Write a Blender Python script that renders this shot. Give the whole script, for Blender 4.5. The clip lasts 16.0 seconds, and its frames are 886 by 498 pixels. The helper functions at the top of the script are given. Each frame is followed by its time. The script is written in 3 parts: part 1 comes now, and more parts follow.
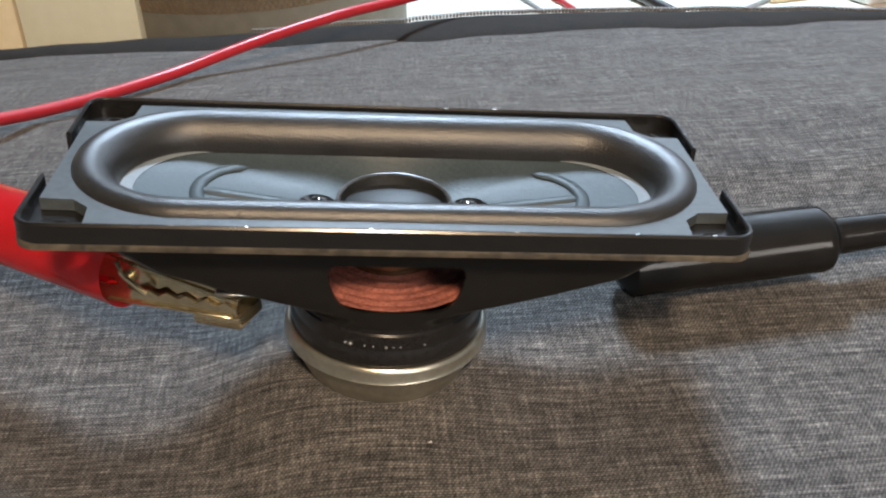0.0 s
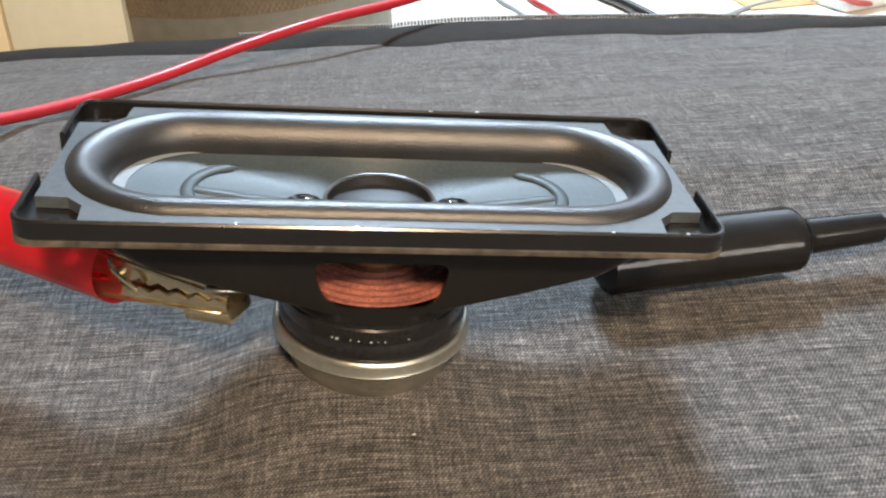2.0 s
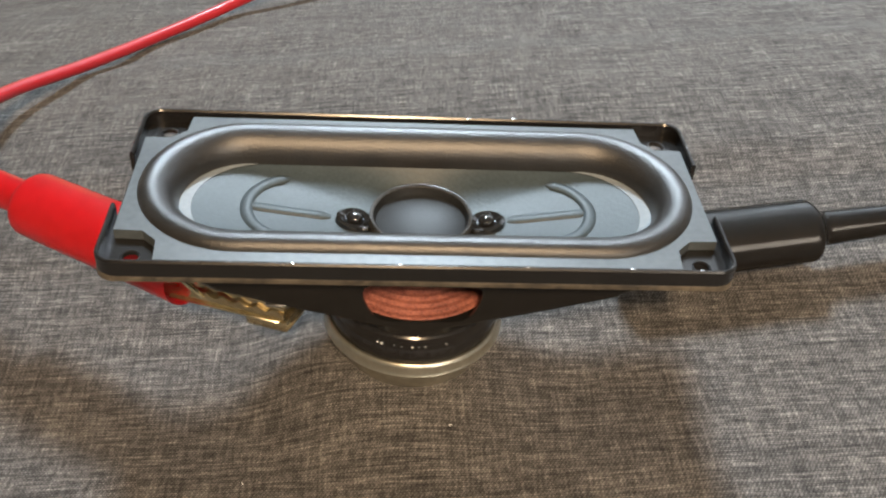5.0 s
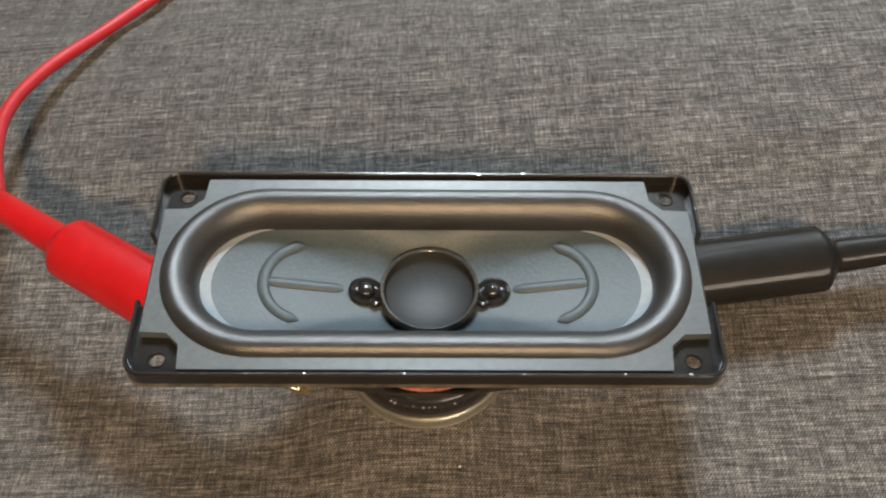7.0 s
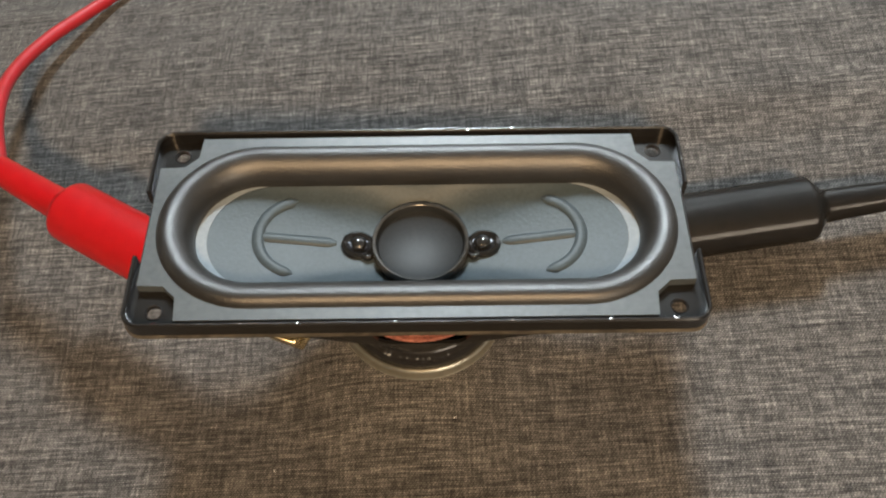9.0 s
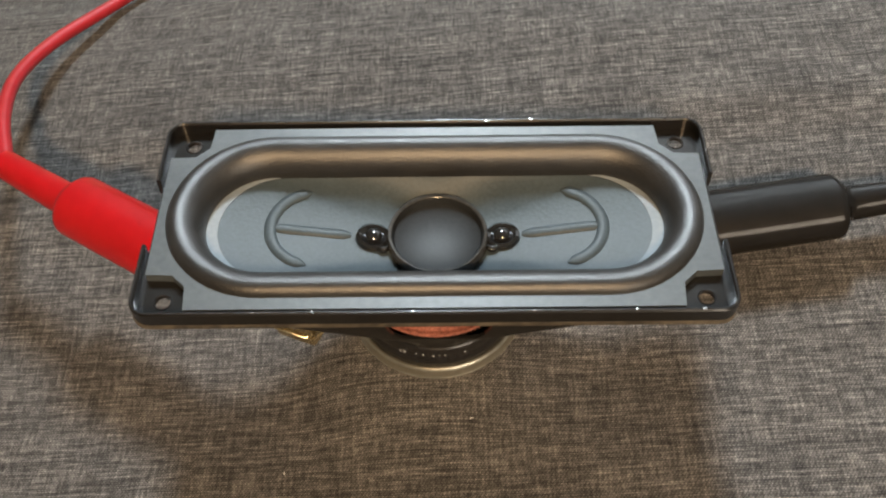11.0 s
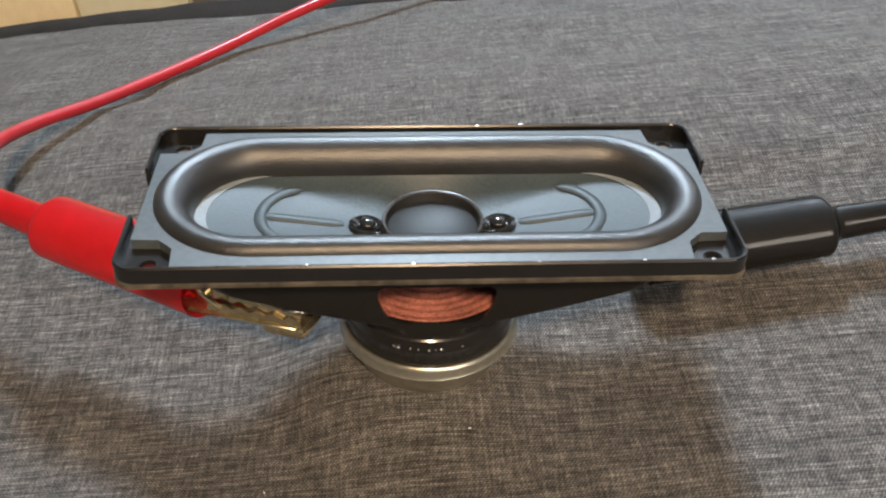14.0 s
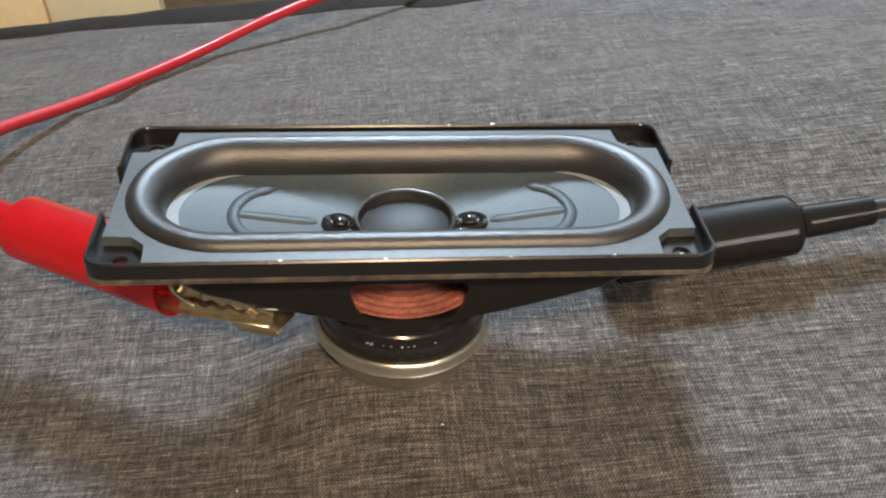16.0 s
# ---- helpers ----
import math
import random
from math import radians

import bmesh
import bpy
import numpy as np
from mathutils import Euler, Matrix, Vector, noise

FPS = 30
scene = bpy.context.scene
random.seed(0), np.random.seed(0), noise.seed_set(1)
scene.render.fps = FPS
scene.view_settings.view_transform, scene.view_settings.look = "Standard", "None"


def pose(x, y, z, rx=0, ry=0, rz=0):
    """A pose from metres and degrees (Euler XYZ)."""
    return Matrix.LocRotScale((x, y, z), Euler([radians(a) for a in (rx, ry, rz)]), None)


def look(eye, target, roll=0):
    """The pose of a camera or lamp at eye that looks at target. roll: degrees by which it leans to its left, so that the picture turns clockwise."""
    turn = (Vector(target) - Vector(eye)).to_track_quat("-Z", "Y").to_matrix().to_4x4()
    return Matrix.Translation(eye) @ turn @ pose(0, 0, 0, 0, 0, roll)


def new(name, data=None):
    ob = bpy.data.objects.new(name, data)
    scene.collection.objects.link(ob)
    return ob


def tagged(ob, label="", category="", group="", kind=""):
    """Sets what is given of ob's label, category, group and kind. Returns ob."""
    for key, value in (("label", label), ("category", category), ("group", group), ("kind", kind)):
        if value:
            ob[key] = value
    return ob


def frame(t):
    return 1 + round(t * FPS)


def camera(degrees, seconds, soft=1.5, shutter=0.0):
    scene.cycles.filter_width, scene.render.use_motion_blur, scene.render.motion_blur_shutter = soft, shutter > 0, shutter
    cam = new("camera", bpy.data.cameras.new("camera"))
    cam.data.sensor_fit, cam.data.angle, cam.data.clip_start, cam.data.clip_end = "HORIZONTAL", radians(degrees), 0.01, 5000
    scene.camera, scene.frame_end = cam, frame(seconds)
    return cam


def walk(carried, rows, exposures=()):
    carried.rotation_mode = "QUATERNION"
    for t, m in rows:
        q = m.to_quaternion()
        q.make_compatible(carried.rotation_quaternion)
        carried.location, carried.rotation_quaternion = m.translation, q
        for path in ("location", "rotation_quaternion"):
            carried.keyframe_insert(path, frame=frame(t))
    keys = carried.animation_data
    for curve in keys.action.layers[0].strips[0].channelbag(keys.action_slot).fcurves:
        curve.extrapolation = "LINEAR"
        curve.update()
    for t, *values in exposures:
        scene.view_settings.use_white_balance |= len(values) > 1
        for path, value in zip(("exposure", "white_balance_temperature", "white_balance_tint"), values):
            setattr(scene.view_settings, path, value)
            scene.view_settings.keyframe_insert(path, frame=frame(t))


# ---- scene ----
LENS = 49.2
cam = camera(LENS, 16.0, soft=2.2)
PATH = [
    (0, 0.0040, -0.1366, 0.1014, 60.26, 2.13, -4.18),
    (0.5, 0.0042, -0.1420, 0.1034, 60.55, 2.04, -4.31),
    (1, 0.0043, -0.1417, 0.1034, 60.64, 1.91, -4.48),
    (1.5, 0.0036, -0.1414, 0.1031, 60.49, 1.64, -4.67),
    (2, 0.0039, -0.1413, 0.1028, 60.53, 1.63, -4.92),
    (2.5, 0.0030, -0.1405, 0.1021, 60.51, 1.82, -4.66),
    (3, 0.0032, -0.1400, 0.1015, 60.74, 1.77, -4.54),
    (3.5, 0.0035, -0.1419, 0.1014, 60.75, 1.72, -4.34),
    (4, 0.0032, -0.1438, 0.1028, 60.74, 1.94, -4.10),
    (4.5, 0.0016, -0.1425, 0.1081, 60.89, 1.77, -3.62),
    (4.7, 0.0028, -0.1411, 0.1182, 57.64, 1.87, -3.19),
    (6.8, 0.0188, -0.1046, 0.1786, 37.56, 5.05, -0.14),
    (7, 0.0190, -0.1026, 0.1781, 37.25, 5.12, -0.12),
    (7.5, 0.0195, -0.1033, 0.1779, 36.89, 5.57, 0.18),
    (8, 0.0212, -0.1061, 0.1780, 36.55, 6.00, 0.15),
    (8.5, 0.0218, -0.1066, 0.1778, 36.12, 6.07, -0.28),
    (9, 0.0229, -0.1092, 0.1768, 36.27, 6.31, -0.49),
    (11.5, 0.0165, -0.1141, 0.1604, 40.24, 6.25, -0.14),
    (12, 0.0135, -0.1223, 0.1497, 44.24, 5.91, -0.70),
    (12.5, 0.0107, -0.1296, 0.1416, 48.22, 5.60, -1.39),
    (13, 0.0081, -0.1348, 0.1344, 50.61, 5.53, -2.09),
    (13.5, 0.0081, -0.1394, 0.1301, 52.55, 5.07, -2.74),
    (14, 0.0063, -0.1435, 0.1294, 54.08, 4.68, -2.86),
    (14.5, 0.0061, -0.1456, 0.1285, 54.84, 4.48, -3.42),
    (15, 0.0058, -0.1460, 0.1281, 55.00, 4.21, -3.73),
    (15.5, 0.0056, -0.1457, 0.1277, 54.88, 3.95, -4.14),
    (16, 0.0065, -0.1461, 0.1279, 54.73, 3.96, -4.17),
]
EXPOSURES = [(0.0, -0.11, 5720, 10), (1.0, -0.09, 5720, 10), (2.0, 0.27, 5840, 10), (3.0, 0.42, 5860, 10), (3.9, 0.44, 5910, 10), (4.5, 0.22, 6110, 10), (6.8, -0.04, 6620, 10), (9.0, -0.19, 6770, 10), (11.5, -0.20, 6600, 10), (13.0, -0.06, 6130, 10), (16.0, -0.01, 5970, 10)]
walk(cam, [(t, pose(x, y, z, rx, ry, rz)) for t, x, y, z, rx, ry, rz in PATH], EXPOSURES)

# ---- light: a cool lamp behind the bag, a warm lamp behind the camera ----
world = bpy.data.worlds.new("room_air")
world.use_nodes = True
world.node_tree.nodes["Background"].inputs[0].default_value = (0.9, 0.95, 1.0, 1)
world.node_tree.nodes["Background"].inputs[1].default_value = 0.02
scene.world = world


def lamp(name, eye, target, size, size_y, watts, colour):
    data = bpy.data.lights.new(name, "AREA")
    data.shape, data.size, data.size_y, data.energy, data.color = "RECTANGLE", size, size_y, watts, colour
    ob = new(name, data)
    ob.matrix_world = look(eye, target)
    return ob


lamp("ceiling_light", (0.08, 0.56, 0.73), (0.80, -0.20, 0), 0.18, 0.14, 15.6, (0.78, 0.91, 1.0))
lamp("window_light", (0.45, 1.75, 0.86), (0.05, 0.05, 0), 1.3, 0.75, 6.4, (0.80, 0.91, 1.0))
# added soft fill from the right to lift that side; no window stands there
lamp("side_fill_light", (0.50, 0.56, 0.47), (0.08, 0.02, 0), 0.50, 0.50, 1.2, (0.88, 0.94, 1.0))
lamp("desk_lamp_light", (0.05, -0.43, 0.44), (0, 0, 0), 0.055, 0.055, 4.5, (1.0, 0.68, 0.39))
lamp("room_light", (0.75, -1.25, 0.58), (0, 0, 0), 0.60, 0.45, 8.6, (1.0, 0.86, 0.70))


# ---- materials ----
def tree(name):
    m = bpy.data.materials.new(name)
    m.use_nodes = True
    nt = m.node_tree
    return m, nt, nt.nodes["Principled BSDF"]


def node(nt, kind, **values):
    n = nt.nodes.new(kind)
    for k, v in values.items():
        if k in n.inputs:
            n.inputs[k].default_value = v
    return n


def ramp(nt, fac, stops):
    r = nt.nodes.new("ShaderNodeValToRGB")
    els = r.color_ramp.elements
    while len(els) < len(stops):
        els.new(0.5)
    for e, (p, c) in zip(els, stops):
        e.position, e.color = p, (*c, 1)
    nt.links.new(fac, r.inputs[0])
    return r.outputs[0]


def coords(nt, scale=(1, 1, 1), rot=(0, 0, 0)):
    tc = nt.nodes.new("ShaderNodeTexCoord")
    mp = nt.nodes.new("ShaderNodeMapping")
    mp.inputs["Scale"].default_value = scale
    mp.inputs["Rotation"].default_value = rot
    nt.links.new(tc.outputs["Object"], mp.inputs["Vector"])
    return mp.outputs[0]


def noise_tex(nt, vec, scale, detail=3.0, rough=0.55):
    n = nt.nodes.new("ShaderNodeTexNoise")
    n.inputs["Scale"].default_value, n.inputs["Detail"].default_value = scale, detail
    n.inputs["Roughness"].default_value = rough
    nt.links.new(vec, n.inputs["Vector"])
    return n.outputs["Fac"]


def math_node(nt, op, a, b):
    n = nt.nodes.new("ShaderNodeMath")
    n.operation = op
    for i, v in enumerate((a, b)):
        if isinstance(v, (int, float)):
            n.inputs[i].default_value = v
        else:
            nt.links.new(v, n.inputs[i])
    return n.outputs[0]


def mix_rgb(nt, fac, a, b, mode="MIX"):
    n = nt.nodes.new("ShaderNodeMix")
    n.data_type, n.blend_type = "RGBA", mode
    for k, v in ((0, fac), (6, a), (7, b)):
        if isinstance(v, (int, float)):
            n.inputs[k].default_value = v
        elif isinstance(v, tuple):
            n.inputs[k].default_value = (*v, 1)
        else:
            nt.links.new(v, n.inputs[k])
    return n.outputs[2]


def bump(nt, bsdf, height, strength, distance):
    b = nt.nodes.new("ShaderNodeBump")
    b.inputs["Strength"].default_value, b.inputs["Distance"].default_value = strength, distance
    nt.links.new(height, b.inputs["Height"])
    nt.links.new(b.outputs[0], bsdf.inputs["Normal"])


def surface(name, dark, light, rough, metal=0.0, grain=900.0, relief=0.15, depth=0.0002, spread=0.12, coat=0.0, spec=0.5, coat_rough=0.12):
    """A plain surface with two scales of colour change, uneven gloss and a fine relief."""
    m, nt, b = tree(name)
    v = coords(nt)
    fine, broad = noise_tex(nt, v, grain, 4), noise_tex(nt, v, grain / 14, 3)
    mix = math_node(nt, "ADD", math_node(nt, "MULTIPLY", fine, 0.55), math_node(nt, "MULTIPLY", broad, 0.45))
    nt.links.new(ramp(nt, mix, [(0.32, dark), (0.68, light)]), b.inputs["Base Color"])
    r = math_node(nt, "ADD", rough - spread / 2, math_node(nt, "MULTIPLY", broad, spread))
    nt.links.new(r, b.inputs["Roughness"])
    b.inputs["Metallic"].default_value = metal
    b.inputs["Specular IOR Level"].default_value = spec
    b.inputs["Coat Weight"].default_value = coat
    b.inputs["Coat Roughness"].default_value = coat_rough
    bump(nt, b, fine, relief, depth)
    return m


def fabric_material():
    """Melange canvas: light and dark yarns both ways, with long slubs and a twill of small raised dashes."""
    m, nt, b = tree("melange_canvas")
    turn = (0, 0, 0.02)
    across = noise_tex(nt, coords(nt, (210, 2100, 0), turn), 1.0, 2.0)
    along = noise_tex(nt, coords(nt, (2100, 300, 0), turn), 1.0, 2.0)
    slub_x = noise_tex(nt, coords(nt, (46, 1050, 0), turn), 1.0, 3.0)
    slub_y = noise_tex(nt, coords(nt, (1150, 62, 0), turn), 1.0, 3.0)
    patch_x = noise_tex(nt, coords(nt, (40, 260, 0), turn), 1.0, 2.0)
    patch_y = noise_tex(nt, coords(nt, (300, 50, 0), turn), 1.0, 2.0)
    fleck = noise_tex(nt, coords(nt), 2300.0, 2.0)

    def bands(rot, scale, wobble):
        w = nt.nodes.new("ShaderNodeTexWave")
        w.wave_type, w.bands_direction, w.wave_profile = "BANDS", "X", "SIN"
        w.inputs["Scale"].default_value = scale
        w.inputs["Distortion"].default_value = wobble
        w.inputs["Detail"].default_value = 1.0
        w.inputs["Detail Scale"].default_value = 1.5
        nt.links.new(coords(nt, (1, 1, 1), (0, 0, rot)), w.inputs["Vector"])
        return w.outputs["Fac"]

    def weigh(*pairs):
        total = 0.0
        for value, weight in pairs:
            total = math_node(nt, "ADD", total, math_node(nt, "MULTIPLY", math_node(nt, "SUBTRACT", value, 0.5), weight))
        return total

    weave = math_node(nt, "MULTIPLY", bands(0.62, 560.0, 1.6), bands(1.59, 690.0, 1.2))
    yarn = weigh((across, 0.36), (along, 0.28))
    tone = weigh((slub_x, 0.28), (slub_y, 0.15), (patch_x, 0.11), (patch_y, 0.09), (fleck, 0.22))
    tone = math_node(nt, "ADD", math_node(nt, "ADD", tone, yarn), 0.535)
    tone = math_node(nt, "ADD", tone, math_node(nt, "MULTIPLY", math_node(nt, "SUBTRACT", weave, 0.25), 0.12))
    col = ramp(nt, tone, [(0.38, (0.015, 0.0145, 0.0145)), (0.51, (0.060, 0.0575, 0.056)), (0.62, (0.145, 0.139, 0.132)), (0.80, (0.44, 0.415, 0.385))])
    nt.links.new(col, b.inputs["Base Color"])
    b.inputs["Roughness"].default_value = 0.85
    b.inputs["Sheen Weight"].default_value = 0.10
    b.inputs["Sheen Roughness"].default_value = 0.4
    b.inputs["Specular IOR Level"].default_value = 0.25
    bump(nt, b, math_node(nt, "ADD", weave, yarn), 0.5, 0.00025)
    return m


def spider_material():
    m, nt, b = tree("copper_red_spider_cloth")
    v = coords(nt)
    fine = noise_tex(nt, v, 1700.0, 4.0, 0.7)
    broad = noise_tex(nt, v, 200.0, 3.0)
    mix = math_node(nt, "ADD", math_node(nt, "MULTIPLY", fine, 0.6), math_node(nt, "MULTIPLY", broad, 0.4))
    nt.links.new(ramp(nt, mix, [(0.38, (0.14, 0.040, 0.030)), (0.62, (0.50, 0.18, 0.13))]), b.inputs["Base Color"])
    b.inputs["Roughness"].default_value = 0.5
    bump(nt, b, fine, 0.9, 0.0004)
    return m


def chipped_material():
    m, nt, b = tree("chipped_edge")
    v = coords(nt)
    n1, n2 = noise_tex(nt, v, 420.0, 4.0), noise_tex(nt, v, 60.0, 2.0)
    f = math_node(nt, "ADD", math_node(nt, "MULTIPLY", n1, 0.6), math_node(nt, "MULTIPLY", n2, 0.4))
    nt.links.new(ramp(nt, f, [(0.54, (0.012, 0.012, 0.013)), (0.62, (0.08, 0.083, 0.087)), (0.69, (0.60, 0.62, 0.65))]), b.inputs["Base Color"])
    b.inputs["Roughness"].default_value = 0.5
    b.inputs["Specular IOR Level"].default_value = 0.2
    bump(nt, b, n1, 0.3, 0.0002)
    return m


CANVAS = fabric_material()
SPIDER = spider_material()
PIPING = surface("dark_brown_woven_tape", (0.009, 0.0075, 0.0065), (0.030, 0.025, 0.021), 0.85, grain=1600, relief=0.5, spec=0.2)
TAPE = surface("zip_tape", (0.02, 0.018, 0.016), (0.06, 0.053, 0.046), 0.85, grain=1800, relief=0.5, spec=0.2)
TEETH = surface("zip_teeth", (0.13, 0.12, 0.11), (0.24, 0.225, 0.20), 0.4, metal=0.2)
STEEL = surface("black_painted_steel", (0.008, 0.0079, 0.0079), (0.0135, 0.0132, 0.0131), 0.24, grain=1200, relief=0.06, coat=0.2, spec=0.35)
CHIPPED = chipped_material()
GLUE = surface("brown_glue_line", (0.014, 0.012, 0.009), (0.14, 0.12, 0.09), 0.4, grain=520, relief=0.6, depth=0.0004)
GASKET = surface("grey_gasket_board", (0.042, 0.051, 0.058), (0.076, 0.090, 0.100), 0.41, grain=700, relief=0.10)
RUBBER = surface("black_surround_rubber", (0.011, 0.011, 0.011), (0.027, 0.026, 0.025), 0.37, grain=2600, relief=0.46, spec=0.75)
CONE = surface("coated_paper_cone", (0.038, 0.053, 0.063), (0.063, 0.084, 0.097), 0.45, grain=1500, relief=0.30, spec=0.25)
LEDGE = surface("pale_cone_edge", (0.165, 0.195, 0.220), (0.24, 0.275, 0.305), 0.5, grain=900, relief=0.15, spec=0.3)
CAP = surface("smooth_dust_cap", (0.012, 0.0135, 0.0145), (0.021, 0.023, 0.025), 0.46, grain=1500, relief=0.08, spec=0.24)
CAP_RIM = surface("worn_cap_rim", (0.018, 0.019, 0.019), (0.060, 0.060, 0.058), 0.22, grain=900, relief=0.12)
RESIN = surface("clear_dark_glue_bead", (0.006, 0.006, 0.006), (0.016, 0.016, 0.016), 0.10, grain=500, relief=0.10, spread=0.06, coat=0.6, spec=0.6)
TIN = surface("tinned_solder", (0.35, 0.36, 0.36), (0.62, 0.63, 0.63), 0.25, metal=0.9, grain=900)
FERRITE = surface("glossy_black_ferrite", (0.009, 0.009, 0.0095), (0.019, 0.019, 0.020), 0.2, grain=1100, relief=0.08, coat=0.15, spec=0.38)
ZINC = surface("zinc_plated_back_plate", (0.40, 0.385, 0.315), (0.58, 0.56, 0.47), 0.32, metal=0.9, grain=700, relief=0.10, spread=0.2)
FORMER = surface("bronze_coil_former", (0.20, 0.14, 0.08), (0.38, 0.28, 0.17), 0.11, metal=0.9, grain=800, spread=0.04)
RED_BOOT = surface("red_vinyl", (0.68, 0.008, 0.014), (0.78, 0.014, 0.020), 0.36, grain=240, relief=0.04, spec=0.4, coat=1.0, coat_rough=0.09)
RED_BOOT.node_tree.nodes["Principled BSDF"].inputs["Subsurface Weight"].default_value = 0.15
RED_BOOT.node_tree.nodes["Principled BSDF"].inputs["Subsurface Radius"].default_value = (0.004, 0.0008, 0.0008)
RED_BOOT.node_tree.nodes["Principled BSDF"].inputs["Subsurface Scale"].default_value = 1.0
RED_WIRE = surface("red_wire_sleeve", (0.36, 0.012, 0.018), (0.45, 0.020, 0.028), 0.36, grain=300, relief=0.05, spec=0.40, coat=0.15, coat_rough=0.20)
BLACK_BOOT = surface("black_vinyl", (0.013, 0.012, 0.011), (0.022, 0.020, 0.018), 0.55, grain=260, relief=0.05, spec=0.2, coat=1.0, coat_rough=0.13)
BRASS = surface("brass_plated_steel", (0.54, 0.45, 0.26), (0.82, 0.73, 0.51), 0.21, metal=0.95, grain=700, relief=0.3, spread=0.2)
TABLETOP = surface("cream_laminate", (0.82, 0.78, 0.66), (0.88, 0.85, 0.75), 0.45, grain=60, relief=0.05)
PAINT = surface("pale_wall_paint", (0.58, 0.56, 0.52), (0.66, 0.64, 0.60), 0.8, grain=40, relief=0.1)
FLOOR = surface("grey_floor_tile", (0.28, 0.26, 0.23), (0.38, 0.36, 0.33), 0.5, grain=30, relief=0.1)
CARD = surface("cream_card", (0.66, 0.62, 0.45), (0.73, 0.70, 0.54), 0.6, grain=120, relief=0.1)
PALE_TAN = surface("pale_tan_card", (0.70, 0.58, 0.36), (0.82, 0.69, 0.46), 0.7, grain=200, relief=0.2)
TAN = surface("tan_cardboard", (0.46, 0.31, 0.14), (0.60, 0.42, 0.21), 0.7, grain=200, relief=0.2)
OLIVE = surface("olive_grey_plastic", (0.13, 0.115, 0.085), (0.19, 0.17, 0.13), 0.5, grain=150, relief=0.1)
MESH = surface("gold_brown_mesh", (0.15, 0.105, 0.06), (0.24, 0.175, 0.105), 0.5, metal=0.3, grain=300, relief=0.2)
WHITE = surface("white_plastic", (0.66, 0.66, 0.66), (0.78, 0.78, 0.78), 0.35, grain=120, relief=0.05)
GREY = surface("grey_plastic", (0.22, 0.22, 0.22), (0.34, 0.34, 0.34), 0.45, grain=150, relief=0.1)


# ---- building helpers ----
def mesh_of(name, bm, material, smooth=True):
    bmesh.ops.recalc_face_normals(bm, faces=bm.faces)
    me = bpy.data.meshes.new(name)
    bm.to_mesh(me)
    bm.free()
    me.materials.append(material)
    if smooth:
        me.polygons.foreach_set("use_smooth", [True] * len(me.polygons))
        me.set_sharp_from_angle(angle=radians(38))
    return me


def part(name, bm, material, parent, label="", smooth=True):
    ob = new(name, mesh_of(name, bm, material, smooth))
    ob.parent = parent
    return tagged(ob, label)


def thing(name, m, label, category, group="", kind=""):
    ob = new(name)
    ob.empty_display_size = 0.01
    ob.matrix_world = m
    return tagged(ob, label, category, group, kind)


def solid(name, bm, material, m, label, category, group="", kind="", smooth=True):
    ob = new(name, mesh_of(name, bm, material, smooth))
    ob.matrix_world = m
    return tagged(ob, label, category, group, kind)


def box(lo, hi, bevel=0.0, segs=2):
    bm = bmesh.new()
    bmesh.ops.create_cube(bm, size=1)
    for v in bm.verts:
        v.co = Vector([(lo[i] + hi[i]) / 2 + v.co[i] * (hi[i] - lo[i]) for i in range(3)])
    if bevel:
        bmesh.ops.bevel(bm, geom=bm.edges[:], offset=bevel, segments=segs, profile=0.6, affect="EDGES")
    return bm


def lathe(profile, n=72, centre=(0, 0), bm=None):
    """Turn (radius, z) pairs round the z axis."""
    bm = bm or bmesh.new()
    rings = []
    for r, z in profile:
        if r < 1e-6:
            rings.append([bm.verts.new((centre[0], centre[1], z))])
        else:
            rings.append([bm.verts.new((centre[0] + r * math.cos(2 * math.pi * i / n), centre[1] + r * math.sin(2 * math.pi * i / n), z)) for i in range(n)])
    for a, b in zip(rings, rings[1:]):
        for i in range(n):
            j = (i + 1) % n
            if len(a) == 1 and len(b) == 1:
                continue
            if len(a) == 1:
                bm.faces.new((a[0], b[i], b[j]))
            elif len(b) == 1:
                bm.faces.new((a[i], b[0], a[j]))
            else:
                bm.faces.new((a[i], b[i], b[j], a[j]))
    return bm


def loft(rings, closed=True, caps=False, bm=None):
    bm = bm or bmesh.new()
    vs = [[bm.verts.new(p) for p in ring] for ring in rings]
    n = len(vs[0])
    for a, b in zip(vs, vs[1:]):
        for i in range(n if closed else n - 1):
            j = (i + 1) % n
            bm.faces.new((a[i], a[j], b[j], b[i]))
    if caps:
        bm.faces.new(vs[0])
        bm.faces.new(vs[-1][::-1])
    return bm


def curve_points(points, n=10):
    """A smooth line through the points."""
    p = [Vector(q) for q in points]
    p = [2 * p[0] - p[1], *p, 2 * p[-1] - p[-2]]
    out = []
    for i in range(1, len(p) - 2):
        a, b, c, d = p[i - 1:i + 3]
        for k in range(n):
            u = k / n
            out.append(0.5 * ((2 * b) + (c - a) * u + (2 * a - 5 * b + 4 * c - d) * u * u + (3 * b - a - 3 * c + d) * u ** 3))
    return out + [p[-2]]


